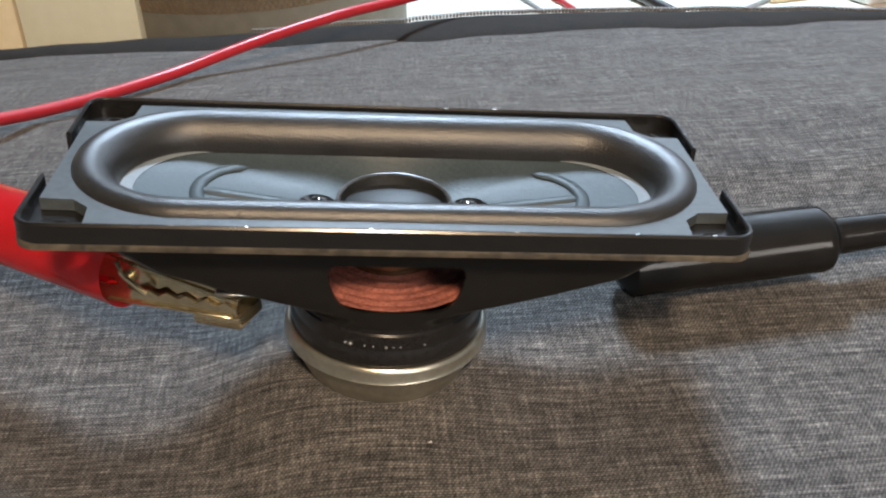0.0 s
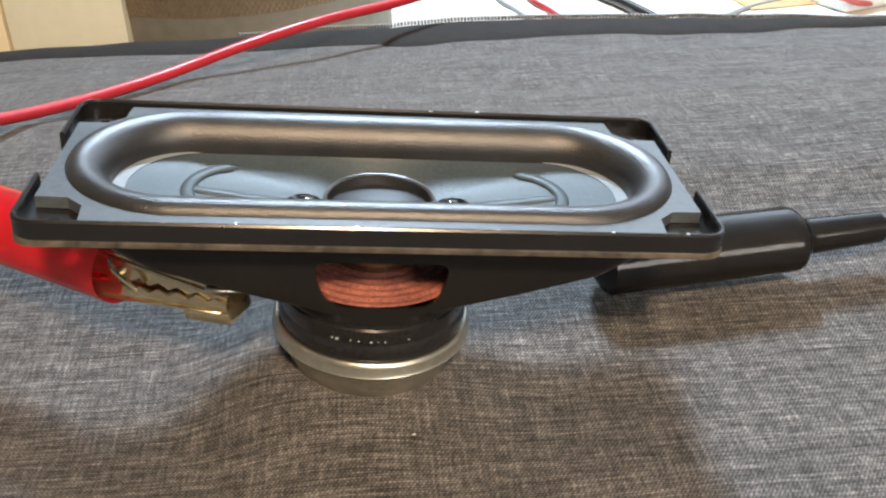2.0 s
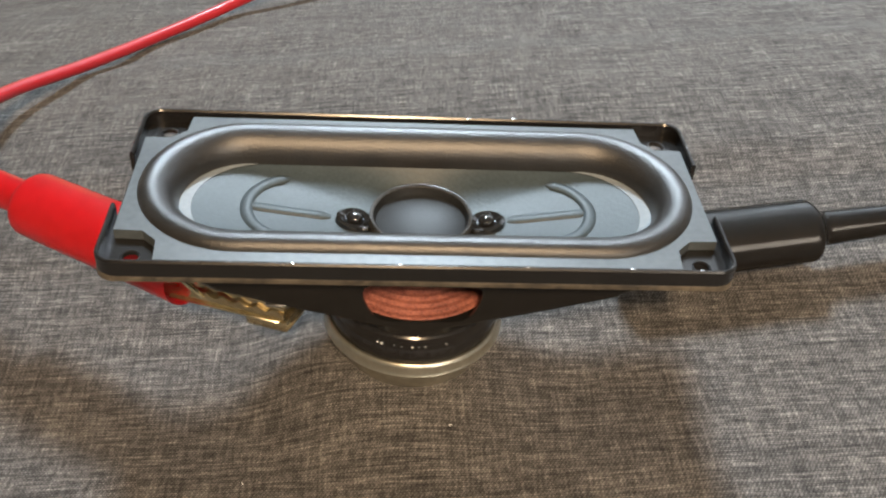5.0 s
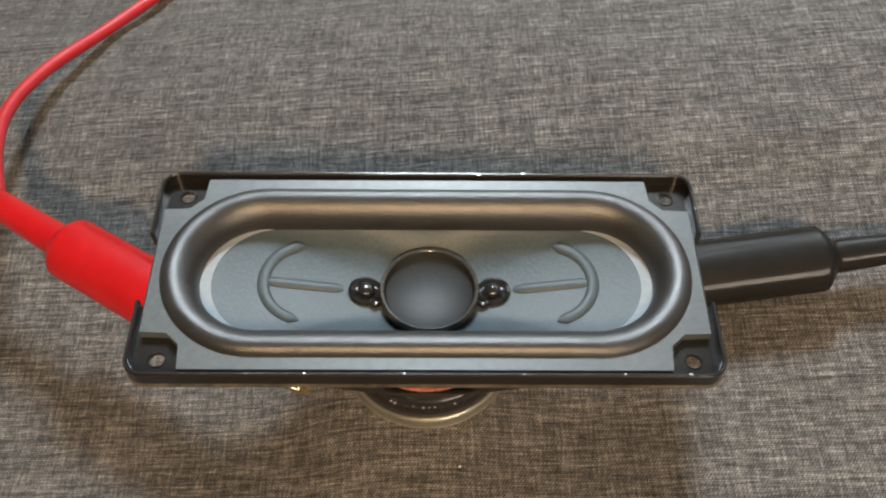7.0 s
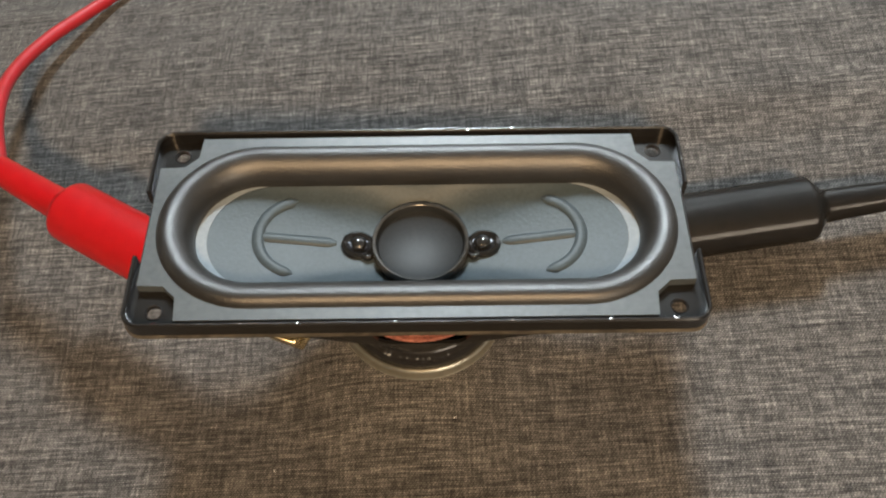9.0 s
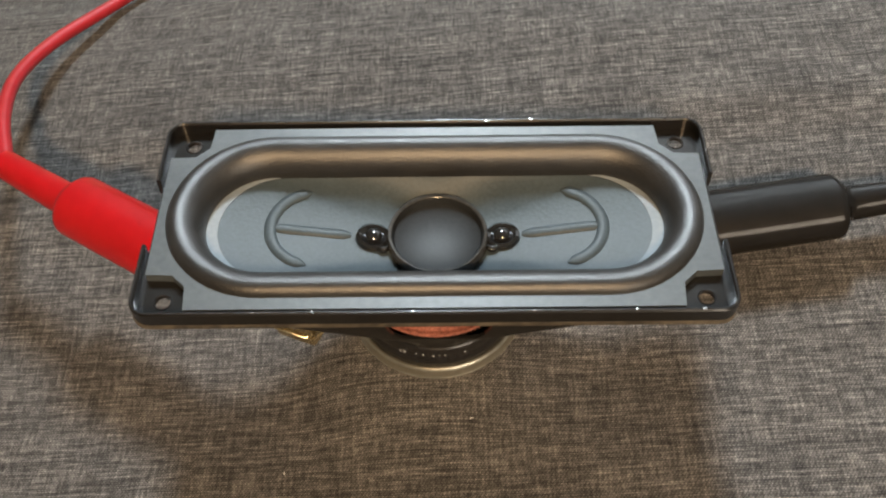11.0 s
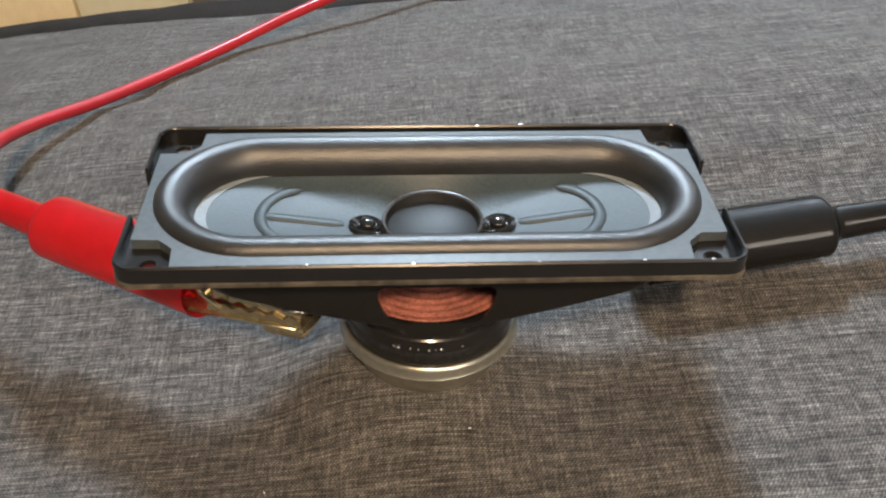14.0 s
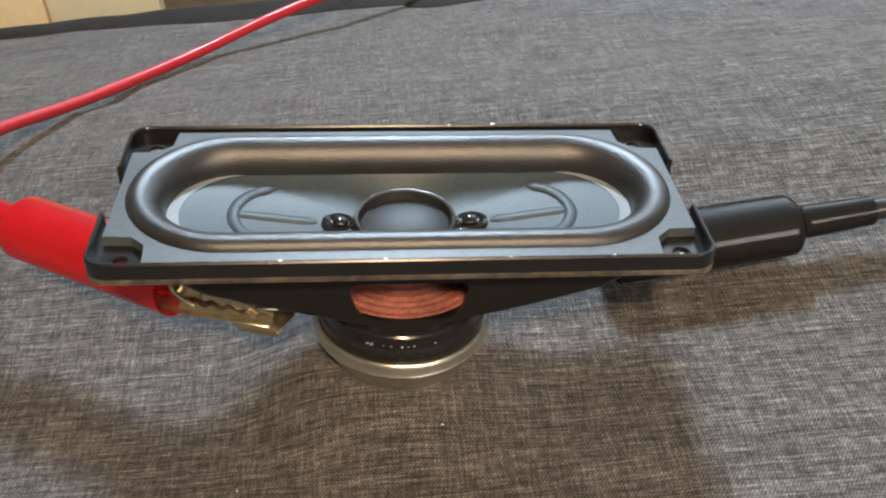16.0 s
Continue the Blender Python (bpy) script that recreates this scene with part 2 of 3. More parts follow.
def tube(points, radius, n=16, caps=True, flat=1.0):
    """A round rod along points; radius is a number or a function of the run from 0 to 1, giving one radius or (side, up)."""
    rings, m = [], len(points)
    for i, p in enumerate(points):
        d = (points[min(i + 1, m - 1)] - points[max(i - 1, 0)]).normalized()
        side = d.cross(Vector((0, 0, 1)))
        side = side.normalized() if side.length > 1e-4 else Vector((1, 0, 0))
        up = side.cross(d).normalized()
        r = radius(i / (m - 1)) if callable(radius) else radius
        ru, rv = r if isinstance(r, tuple) else (r, r * flat)
        rings.append([p + side * ru * math.cos(a) + up * rv * math.sin(a) for a in (2 * math.pi * k / n for k in range(n))])
    return loft(rings, caps=caps)


def stadium(half, r, n=96, z=0.0):
    """A racetrack outline: two half rounds of radius r joined by straights of 2 * half, evenly matched in angle."""
    per_round, per_straight = n // 3, n // 6
    pts = []
    for i in range(per_round):
        a = -math.pi / 2 + math.pi * i / per_round
        pts.append((half + r * math.cos(a), r * math.sin(a), z))
    for i in range(per_straight):
        pts.append((half - 2 * half * i / per_straight, r, z))
    for i in range(per_round):
        a = math.pi / 2 + math.pi * i / per_round
        pts.append((-half + r * math.cos(a), r * math.sin(a), z))
    for i in range(per_straight):
        pts.append((-half + 2 * half * i / per_straight, -r, z))
    return pts


def ray_to(pts, ang):
    """Where the ray at an angle from the centre meets a closed outline."""
    d = (math.cos(ang), math.sin(ang))
    best = None
    for (x1, y1), (x2, y2) in zip(pts, pts[1:] + pts[:1]):
        ex, ey = x2 - x1, y2 - y1
        den = d[0] * ey - d[1] * ex
        if abs(den) < 1e-12:
            continue
        s = (x1 * ey - y1 * ex) / den
        u = (x1 * d[1] - y1 * d[0]) / den
        if s > 0 and -1e-6 <= u <= 1 + 1e-6 and (best is None or s < best):
            best = s
    return (d[0] * best, d[1] * best)


def rounded_rect(hx, hy, r, n=8):
    pts = []
    for cx, cy, a0 in ((hx - r, hy - r, 0), (-hx + r, hy - r, 90), (-hx + r, -hy + r, 180), (hx - r, -hy + r, 270)):
        for i in range(n + 1):
            a = radians(a0 + 90 * i / n)
            pts.append((cx + r * math.cos(a), cy + r * math.sin(a)))
    return pts


def wall_along(path, thick, z0, z1, top=0.0003):
    """A thin upright strip along a plan line, its upper edge rounded."""
    rings = []
    n = len(path)
    for i, (x, y) in enumerate(path):
        a, b = path[max(i - 1, 0)], path[min(i + 1, n - 1)]
        d = Vector((b[0] - a[0], b[1] - a[1], 0)).normalized()
        s = Vector((-d.y, d.x, 0)) * thick / 2
        p = Vector((x, y, 0))
        up = Vector((0, 0, 1))
        rings.append([p - s + up * z0, p - s + up * (z1 - top), p - s * 0.4 + up * z1, p + s * 0.4 + up * z1, p + s + up * (z1 - top), p + s + up * z0])
    return loft(rings, caps=True)


# ---- the room that closes the place ----
FLOOR_Z, CEIL_Z, TABLE_Z = -0.81, 1.79, -0.060
solid("floor", box((-2.0, -2.0, FLOOR_Z - 0.1), (2.0, 2.0, FLOOR_Z)), FLOOR, Matrix(), "grey tiled floor under the table", "floor", kind="structure", smooth=False)
solid("ceiling", box((-2.0, -2.0, CEIL_Z), (2.0, 2.0, CEIL_Z + 0.1)), PAINT, Matrix(), "pale painted ceiling of the room", "ceiling", kind="structure", smooth=False)
for nm, lo, hi in (("wall_north", (-2.0, 2.0, FLOOR_Z), (2.0, 2.1, CEIL_Z)), ("wall_south", (-2.0, -2.1, FLOOR_Z), (2.0, -2.0, CEIL_Z)),
                   ("wall_east", (2.0, -2.0, FLOOR_Z), (2.1, 2.0, CEIL_Z)), ("wall_west", (-2.1, -2.0, FLOOR_Z), (-2.0, 2.0, CEIL_Z))):
    solid(nm, box(lo, hi), PAINT, Matrix(), "plain pale painted wall of the room", "wall", kind="structure", smooth=False)

table = thing("table", pose(0, 0, TABLE_Z), "cream laminate table top under the bag", "table")
part("tabletop", box((-0.75, -0.50, -0.025), (0.75, 0.85, 0), 0.004), TABLETOP, table)
for x in (-0.70, 0.70):
    for y in (-0.45, 0.80):
        part("leg", box((x - 0.025, y - 0.025, FLOOR_Z - TABLE_Z), (x + 0.025, y + 0.025, -0.025), 0.003), TABLETOP, table)

# ---- the padded bag ----
TILT_X, TILT_Y, BASE = 1.09, 5.69, 0.0009
SPEAKER = pose(0, 0, BASE, TILT_X, TILT_Y, 0)
MAG_FOOT = 0.0029
X0, X1, Y0 = -0.24, 0.29, -0.30


EDGE = [(-0.30, 0.204), (-0.13, 0.2010), (-0.10, 0.2010), (-0.07, 0.1998), (-0.04, 0.1986), (-0.009, 0.1973), (0.010, 0.1970), (0.018, 0.1905), (0.050, 0.1909), (0.082, 0.1925), (0.128, 0.1815), (0.150, 0.1835), (0.185, 0.1818), (0.30, 0.176)]
TAPE_TOP = [(-0.30, 0.213), (-0.13, 0.2138), (-0.10, 0.2145), (-0.08, 0.2170), (0.012, 0.2178), (0.044, 0.2165), (0.076, 0.2145), (0.136, 0.2012), (0.188, 0.1905), (0.30, 0.184)]


def along_x(table, x):
    for (xa, a), (xb, b) in zip(table, table[1:]):
        if x <= xb:
            u = (x - xa) / (xb - xa)
            u = u * u * (3 - 2 * u)
            return a + (b - a) * u
    return table[-1][1]


def edge_y(x):
    """The line on which the canvas meets the dark tape."""
    return along_x(EDGE, x) + 0.0006 * math.sin(x * 210)


def tape_half(x):
    return max(0.003, (along_x(TAPE_TOP, x) - along_x(EDGE, x)) / 2)


SWELL = [(-0.30, 0.0), (-0.02, -0.0008), (0.0, 0.0), (0.02, 0.0018), (0.04, 0.0045), (0.06, 0.0080), (0.085, 0.0092), (0.105, 0.0080), (0.125, 0.0045), (0.15, 0.0026), (0.18, 0.0005), (0.30, 0.0)]


def canvas_z(x, y):
    z = 0.0014 * noise.noise(Vector((x * 14, y * 14, 0.3))) + 0.0006 * noise.noise(Vector((x * 45, y * 45, 2.0)))
    z += along_x(SWELL, y)
    z -= 0.003 * max(0.0, (y - 0.13) / 0.06) ** 2
    z -= 0.05 * max(0.0, -0.17 - y) ** 1.3
    n = SPEAKER.to_3x3() @ Vector((0, 0, 1))
    o = SPEAKER @ Vector((0, 0, MAG_FOOT))
    foot = o.z - (n.x * (x - o.x) + n.y * (y - o.y)) / n.z
    r = math.hypot(x - o.x, y - o.y)
    k = min(1.0, max(0.0, (r - 0.0135) / 0.024))
    k = k * k * (3 - 2 * k)
    return foot * (1 - k) + z * k


bag = thing("padded_bag", Matrix(), "charcoal melange canvas padded bag with dark taped zip edge", "bag")
cols, rows_n = 190, 170
rings = []
for j in range(rows_n + 1):
    v = j / rows_n
    ring = []
    for i in range(cols + 1):
        x = X0 + (X1 - X0) * i / cols
        y = Y0 + (edge_y(x) - Y0) * v
        ring.append((x, y, canvas_z(x, y)))
    rings.append(ring)
part("canvas_panel", loft(rings, closed=False), CANVAS, bag, "charcoal and grey melange canvas")


def ribbon_run(place, dz, steps=160):
    """A line along the bag's edge; place tells how far back it lies for a given x."""
    out = []
    for i in range(steps + 1):
        x = X0 + (X1 - X0) * i / steps
        y = edge_y(x)
        out.append(Vector((x, y + place(x), canvas_z(x, y) + dz)))
    return out


def tape_radius(s_):
    w = tape_half(X0 + (X1 - X0) * s_)
    return (w * 1.05, 0.0022)


part("edge_tape", tube(ribbon_run(tape_half, -0.0010), tape_radius, n=18), PIPING, bag, "dark brown woven edge tape")
part("zip_tape", tube(ribbon_run(lambda x: 2 * tape_half(x) + 0.0022, -0.0026), (lambda q: (0.0042, 0.0010)), n=10), TAPE, bag, "brown zip tape")
teeth = bmesh.new()
for p in ribbon_run(lambda x: 2 * tape_half(x) + 0.0004, 0.0006, 420):
    if p.x < -0.045:
        continue
    b = box((p.x - 0.00045, p.y - 0.0011, p.z - 0.0006), (p.x + 0.00045, p.y + 0.0011, p.z + 0.0006))
    me = bpy.data.meshes.new("tooth")
    b.to_mesh(me)
    b.free()
    teeth.from_mesh(me)
    bpy.data.meshes.remove(me)
tagged(part("zip_teeth", teeth, TEETH, bag, "small pale zip teeth", smooth=False), kind="stuff")
rings = []
for z_off, y_off in ((-0.0035, 0.0260), (-0.02, 0.029), (-0.045, 0.027), (TABLE_Z + 0.0002, 0.020)):
    ring = []
    for i in range(81):
        x = X0 + (X1 - X0) * i / 80
        y = edge_y(x)
        z = TABLE_Z + 0.0005 if z_off == TABLE_Z + 0.0002 else canvas_z(x, y) + z_off
        ring.append((x, y + 2 * tape_half(x) + y_off - 0.021, z))
    rings.append(ring)
part("back_gusset", loft(rings, closed=False), PIPING, bag)

# ---- the loudspeaker driver ----
spk = thing("speaker_driver", SPEAKER, "small black racetrack speaker driver standing face up on the bag", "speaker")
HX, HY = 0.0500, 0.0217
Z_PAN, Z_LIP, Z_LOW = 0.0366, 0.0393, 0.0356
HALF, R_OUT, R_IN = 0.0293, 0.0177, 0.0118

# pan with four through holes: plate between the outer outline and the throat, and round rims
outline = rounded_rect(HX - 0.0003, HY - 0.0003, 0.0028)
throat = [(x, y) for x, y, _ in stadium(HALF - 0.0005, 0.0172)]
HOLES = [(sx * 0.0455, sy * 0.0177) for sx in (-1, 1) for sy in (-1, 1)]


def plate_with_throat(outer, inner, z0, z1, n=220, extra=()):
    angs = sorted({round(2 * math.pi * i / n, 5) for i in range(n)} | {round(math.atan2(y, x) % (2 * math.pi), 5) for x, y in extra})
    o = [ray_to(outer, a) for a in angs]
    i_ = [ray_to(inner, a) for a in angs]
    rings = [[(x, y, z1) for x, y in i_], [(x, y, z1) for x, y in o], [(x, y, z0) for x, y in o], [(x, y, z0) for x, y in i_], [(x, y, z1) for x, y in i_]]
    bm = loft(rings)
    bmesh.ops.remove_doubles(bm, verts=bm.verts, dist=1e-7)
    return bm


frame_ob = part("basket_frame", plate_with_throat(outline, throat, Z_PAN - 0.0008, Z_PAN, extra=outline), STEEL, spk, "black painted pressed steel frame", smooth=False)
cut = bmesh.new()
for hx, hy in HOLES:
    bmesh.ops.create_cone(cut, cap_ends=True, segments=20, radius1=0.0014, radius2=0.0014, depth=0.01, matrix=Matrix.Translation((hx, hy, Z_PAN)))
cutter = new("hole_cutter", mesh_of("hole_cutter", cut, STEEL, False))
cutter.parent = spk
mod = frame_ob.modifiers.new("holes", "BOOLEAN")
mod.object, mod.solver = cutter, "EXACT"
bpy.context.view_layer.update()
baked = bpy.data.meshes.new_from_object(frame_ob.evaluated_get(bpy.context.evaluated_depsgraph_get()))
frame_ob.modifiers.clear()
frame_ob.data = baked
bpy.data.objects.remove(cutter)

for hx, hy in HOLES:
    part("hole_rim", lathe([(0.00125, Z_PAN - 0.0006), (0.00128, Z_PAN + 0.00005), (0.00142, Z_PAN + 0.00014), (0.00160, Z_PAN + 0.00005), (0.00162, Z_PAN - 0.0002)], 28, (hx, hy)), CHIPPED, frame_ob, "bare rim of a screw hole")

corner = rounded_rect(HX, HY, 0.0030, 7)
far_path = [(HX, 0.0078)] + corner[:16] + [(-HX, 0.0072)]
near_path = [(-HX, -0.0074)] + corner[16:] + [(HX, -0.0074)]


def dense(path, step=0.002):
    out = []
    for a, b in zip(path, path[1:]):
        k = max(1, int(math.hypot(b[0] - a[0], b[1] - a[1]) / step))
        out += [(a[0] + (b[0] - a[0]) * i / k, a[1] + (b[1] - a[1]) * i / k) for i in range(k)]
    return out + [path[-1]]


for path in (far_path, near_path):
    lip = part("lip", wall_along(dense(path), 0.0008, Z_LOW, Z_LIP), STEEL, spk)
    part("worn_edge", wall_along(dense(path), 0.00024, Z_LIP - 0.0002, Z_LIP + 0.00004, top=0.00006), CHIPPED, lip, "bare metal along the worn edge")
part("glue_line", wall_along(dense([(x * 1.0035, y * 1.009) for x, y in near_path if y < -0.012]), 0.0006, Z_LOW - 0.0002, Z_LOW + 0.0009), GLUE, spk, "brown glue along the lower edge")

# bare nicks knocked into the lip
for x, y, size in ((0.0183, HY, 0.00036), (0.0098, HY - 0.0004, 0.00026), (-0.0035, -HY, 0.00030), (-0.0200, -HY, 0.00024), (0.0440, -HY, 0.00030), (0.0330, -HY, 0.00026)):
    nick = bmesh.new()
    bmesh.ops.create_icosphere(nick, subdivisions=1, radius=1)
    for v in nick.verts:
        v.co = Vector((x + v.co.x * size * 1.5, y + v.co.y * size * 0.8, Z_LIP + v.co.z * size * 0.5))
    part("nick", nick, TIN, lip, "bright bare nick in the paint")

# gasket with stepped corners
g = []
for sx, sy, order in ((1, 1, 1), (-1, 1, -1), (-1, -1, 1), (1, -1, -1)):
    notch = [(0.0488, 0.0133), (0.0442, 0.0135), (0.0418, 0.0158), (0.0414, 0.0205)]
    g += [(sx * x, sy * y) for x, y in (notch if order == 1 else notch[::-1])]
gasket_in = [(x, y) for x, y, _ in stadium(HALF, R_OUT + 0.0001)]
part("gasket", plate_with_throat(g, gasket_in, Z_PAN + 0.0001, Z_PAN + 0.0019, n=260, extra=g), GASKET, spk, "flat grey gasket with stepped corners", smooth=False)

# half-roll surround
rings = []
for k in range(27):
    s = (1 - math.cos(math.pi * min(k, 25) / 25)) / 2
    r = R_OUT + 0.0006 - (R_OUT + 0.0006 - R_IN) * s
    up = Z_PAN + 0.0008 - 0.0020 * s + 0.0035 * math.sqrt(max(0.0, 1 - (2 * s - 1) ** 2)) if k < 26 else Z_PAN - 0.0023
    rings.append([(x, y, up) for x, y, _ in stadium(HALF, r)])
part("surround", loft(rings), RUBBER, spk, "black rubber half-roll surround")

# pale ledge, then the cone
Z_EDGE = Z_PAN - 0.0021
LEDGE_W = 0.0021
ledge_out, ledge_in = stadium(HALF, R_IN + 0.0002), stadium(HALF - LEDGE_W, R_IN + 0.0001)
rings = []
for k in range(5):
    q = k / 4
    rings.append([(a[0] + (b[0] - a[0]) * q, a[1] + (b[1] - a[1]) * q, Z_EDGE - 0.0002 * q) for a, b in zip(ledge_out, ledge_in)])
part("cone_edge", loft(rings), LEDGE, spk, "pale ledge round the cone")
CAP_R, Z_CAP = 0.0089, 0.0305
CENTRE = (0.0005, -0.0003)


def cone_ring(u):
    st = stadium(HALF - LEDGE_W, R_IN + 0.0001)
    out = []
    for x, y, _ in st:
        a = math.atan2(y, x)
        tx, ty = CENTRE[0] + CAP_R * math.cos(a), CENTRE[1] + CAP_R * math.sin(a)
        out.append((x + (tx - x) * u, y + (ty - y) * u, Z_EDGE - 0.0003 + (Z_CAP - Z_EDGE + 0.0003) * (u ** 0.92)))
    return out


part("cone", loft([cone_ring(k / 16) for k in range(17)]), CONE, spk, "dark coated paper cone")


def cone_z(x):
    u = (HALF - LEDGE_W + R_IN + 0.0001 - abs(x)) / (HALF - LEDGE_W + R_IN + 0.0001 - CAP_R)
    u = min(1, max(0, u))
    return Z_EDGE - 0.0003 + (Z_CAP - Z_EDGE + 0.0003) * (u ** 0.92)


cone_outline = [(x, y) for x, y, _ in stadium(HALF - LEDGE_W, R_IN + 0.0001)]


def cone_at(x, y):
    """Height of the cone's face at a place in plan."""
    out = math.hypot(*ray_to(cone_outline, math.atan2(y, x)))
    u = min(1, max(0, (out - math.hypot(x, y)) / (out - CAP_R)))
    return Z_EDGE - 0.0003 + (Z_CAP - Z_EDGE + 0.0003) * (u ** 0.92)


seam = []
for k in range(8, 60):
    a = stadium(HALF, R_IN + 0.0003)[k]
    if a[1] > 0.004:
        seam.append(Vector((a[0], a[1], Z_EDGE + 0.0001 + 0.0003 * noise.noise(Vector((a[0] * 420, a[1] * 420, 1.0))))))
part("seam_bead", tube(seam, lambda s: 0.00026, n=8), GLUE, spk, "thin brown glue seam inside the surround")
for sx in (-1, 1):
    arc = []
    for i in range(17):
        a = radians(-84 + 168 * i / 16)
        x, y = CENTRE[0] * 0.6 + sx * (0.0223 + 0.0080 * math.cos(a)), 0.0010 + 0.0083 * math.sin(a)
        arc.append(Vector((x, y, cone_at(x, y) + 0.00005)))
    rib = part("anchor_rib", tube(arc, lambda s: 0.00115 * min(1.0, 0.15 + math.sqrt(12 * min(s, 1 - s))), n=12, flat=0.44), CONE, spk, "raised anchor-shaped rib")
    stem = [Vector((CENTRE[0] * 0.6 + sx * (0.0299 - 0.0143 * i / 10), 0.0010 - 0.0006 * i / 10, cone_z(0.0299 - 0.0143 * i / 10) + 0.00005)) for i in range(11)]
    part("stem", tube(stem, lambda s: 0.00105 * min(1.0, 0.45 + math.sqrt(9 * min(s, 1 - s))), n=12, flat=0.44), CONE, rib)

# voice coil rim and dished cap
cap = part("dust_cap", lathe([(CAP_R - 0.0005, 0.0327), (CAP_R - 0.0008, 0.0318), (CAP_R - 0.0010, 0.0313), (0.0074, 0.0311), (0.0062, 0.03075), (0.0048, 0.03045), (0.0032, 0.0302), (0.0016, 0.03008), (0, 0.03005)], 72, CENTRE), CAP, spk, "dished smooth dark dust cap")
part("rim", lathe([(CAP_R - 0.0006, 0.0320), (CAP_R - 0.00055, 0.0327), (CAP_R - 0.0003, 0.03295), (CAP_R, 0.0330), (CAP_R + 0.0002, 0.0327), (CAP_R + 0.0003, 0.0300)], 72, CENTRE), CAP_RIM, cap, "thin worn rim of the cap")
for sx in (-1, 1):
    # an eyelet of clear glue: rolled lip, groove, and a round bead over the lead
    seat = pose(CENTRE[0] + sx * 0.0117, 0.0, cone_z(0.0117) + 0.00005, 0, -sx * 7, 0)
    ring = lathe([(0.0, 0.0002), (0.0014, 0.0003), (0.0019, 0.0007), (0.0024, 0.0010), (0.0029, 0.0007), (0.0031, -0.0003)], 36)
    for v in ring.verts:
        v.co.x *= 1.0 + (0.12 if v.co.x * sx > 0 else 0.0)
    ring.transform(seat)
    bead = part("glue_bead", ring, RESIN, spk, "glossy clear glue bead over the lead")
    dome = lathe([(0.0016, 0.0002), (0.0016, 0.0009), (0.0013, 0.0014), (0.0007, 0.0017), (0, 0.0018)], 28)
    dome.transform(seat)
    part("lead_end", dome, RESIN, bead, "dark round lead end under the glue")
    foot = [Vector((CENTRE[0] + sx * (0.0088 + 0.0022 * i / 6), -0.0022 - 0.0008 * math.sin(math.pi * i / 6), cone_z(0.0100) + 0.0006)) for i in range(7)]
    part("glue_trail", tube(foot, lambda q: 0.00045 * (0.5 + math.sin(math.pi * (0.1 + 0.8 * q))), n=10), RESIN, bead)

# basket below the pan, with a window cut through front and back
def basket_ring(z, hx, hy, r, inset=0.0):
    return [(x, y, z) for x, y in rounded_rect(hx - inset, hy - inset, max(0.001, r - inset), 12)]


LEVELS = [(Z_PAN - 0.0005, 0.0470, 0.0176, 0.0120), (0.0345, 0.0448, 0.0172, 0.0070), (0.0325, 0.0422, 0.0168, 0.0050), (0.0285, 0.0362, 0.0165, 0.0045), (0.0250, 0.0260, 0.0163, 0.0055), (0.0218, 0.0164, 0.0162, 0.0080), (0.0204, 0.0160, 0.0160, 0.0130), (0.0186, 0.0159, 0.0159, 0.0155)]
rings = [basket_ring(*lv) for lv in LEVELS] + [basket_ring(z + 0.0001, hx, hy, r, 0.0007) for z, hx, hy, r in LEVELS[::-1]]
bm = loft(rings + rings[:1])
bmesh.ops.remove_doubles(bm, verts=bm.verts, dist=1e-7)
basket = part("basket", bm, STEEL, spk, "black tapered steel basket with open windows")
shape = [(-0.0082, 0.0303), (-0.0091, 0.0298), (-0.0094, 0.0288), (-0.0091, 0.0268), (-0.0083, 0.0246), (-0.0075, 0.0233), (-0.0063, 0.0224), (-0.0046, 0.0220), (0.0060, 0.0220), (0.0077, 0.0224), (0.0088, 0.0233), (0.0096, 0.0246), (0.0103, 0.0268), (0.0106, 0.0288), (0.0103, 0.0298), (0.0094, 0.0303)]
cut = loft([[(x, y, z) for x, z in shape] for y in (-0.03, 0.03)], caps=True)
cutter = new("window_cutter", mesh_of("window_cutter", cut, STEEL, False))
cutter.parent = spk
mod = basket.modifiers.new("windows", "BOOLEAN")
mod.object, mod.solver = cutter, "EXACT"
bpy.context.view_layer.update()
baked = bpy.data.meshes.new_from_object(basket.evaluated_get(bpy.context.evaluated_depsgraph_get()))
basket.modifiers.clear()
basket.data = baked
bpy.data.objects.remove(cutter)
rings = []
for k in range(57):
    u = k / 56
    rr = 0.0074 + 0.0086 * u
    rings.append([(rr * math.cos(2 * math.pi * i / 96), rr * math.sin(2 * math.pi * i / 96), 0.0230 - 0.0008 * u + 0.00008 * math.sin(11 * math.pi * u + 0.4)) for i in range(96)])
part("spider", loft(rings), SPIDER, spk, "copper-red corrugated spider cloth")
part("coil_former", lathe([(0.0070, 0.0215), (0.0074, 0.0220), (0.0074, 0.0302)], 64), FORMER, spk, "bronze voice coil former")
back = bmesh.new()
rings = [[(x, y, z) for x, y, z in cone_ring(k / 8)] for k in range(9)]
rings = [[(x * 0.985, y * 0.985, z - 0.0006) for x, y, z in r] for r in rings]
part("cone_back", loft(rings, bm=back), CONE, spk)

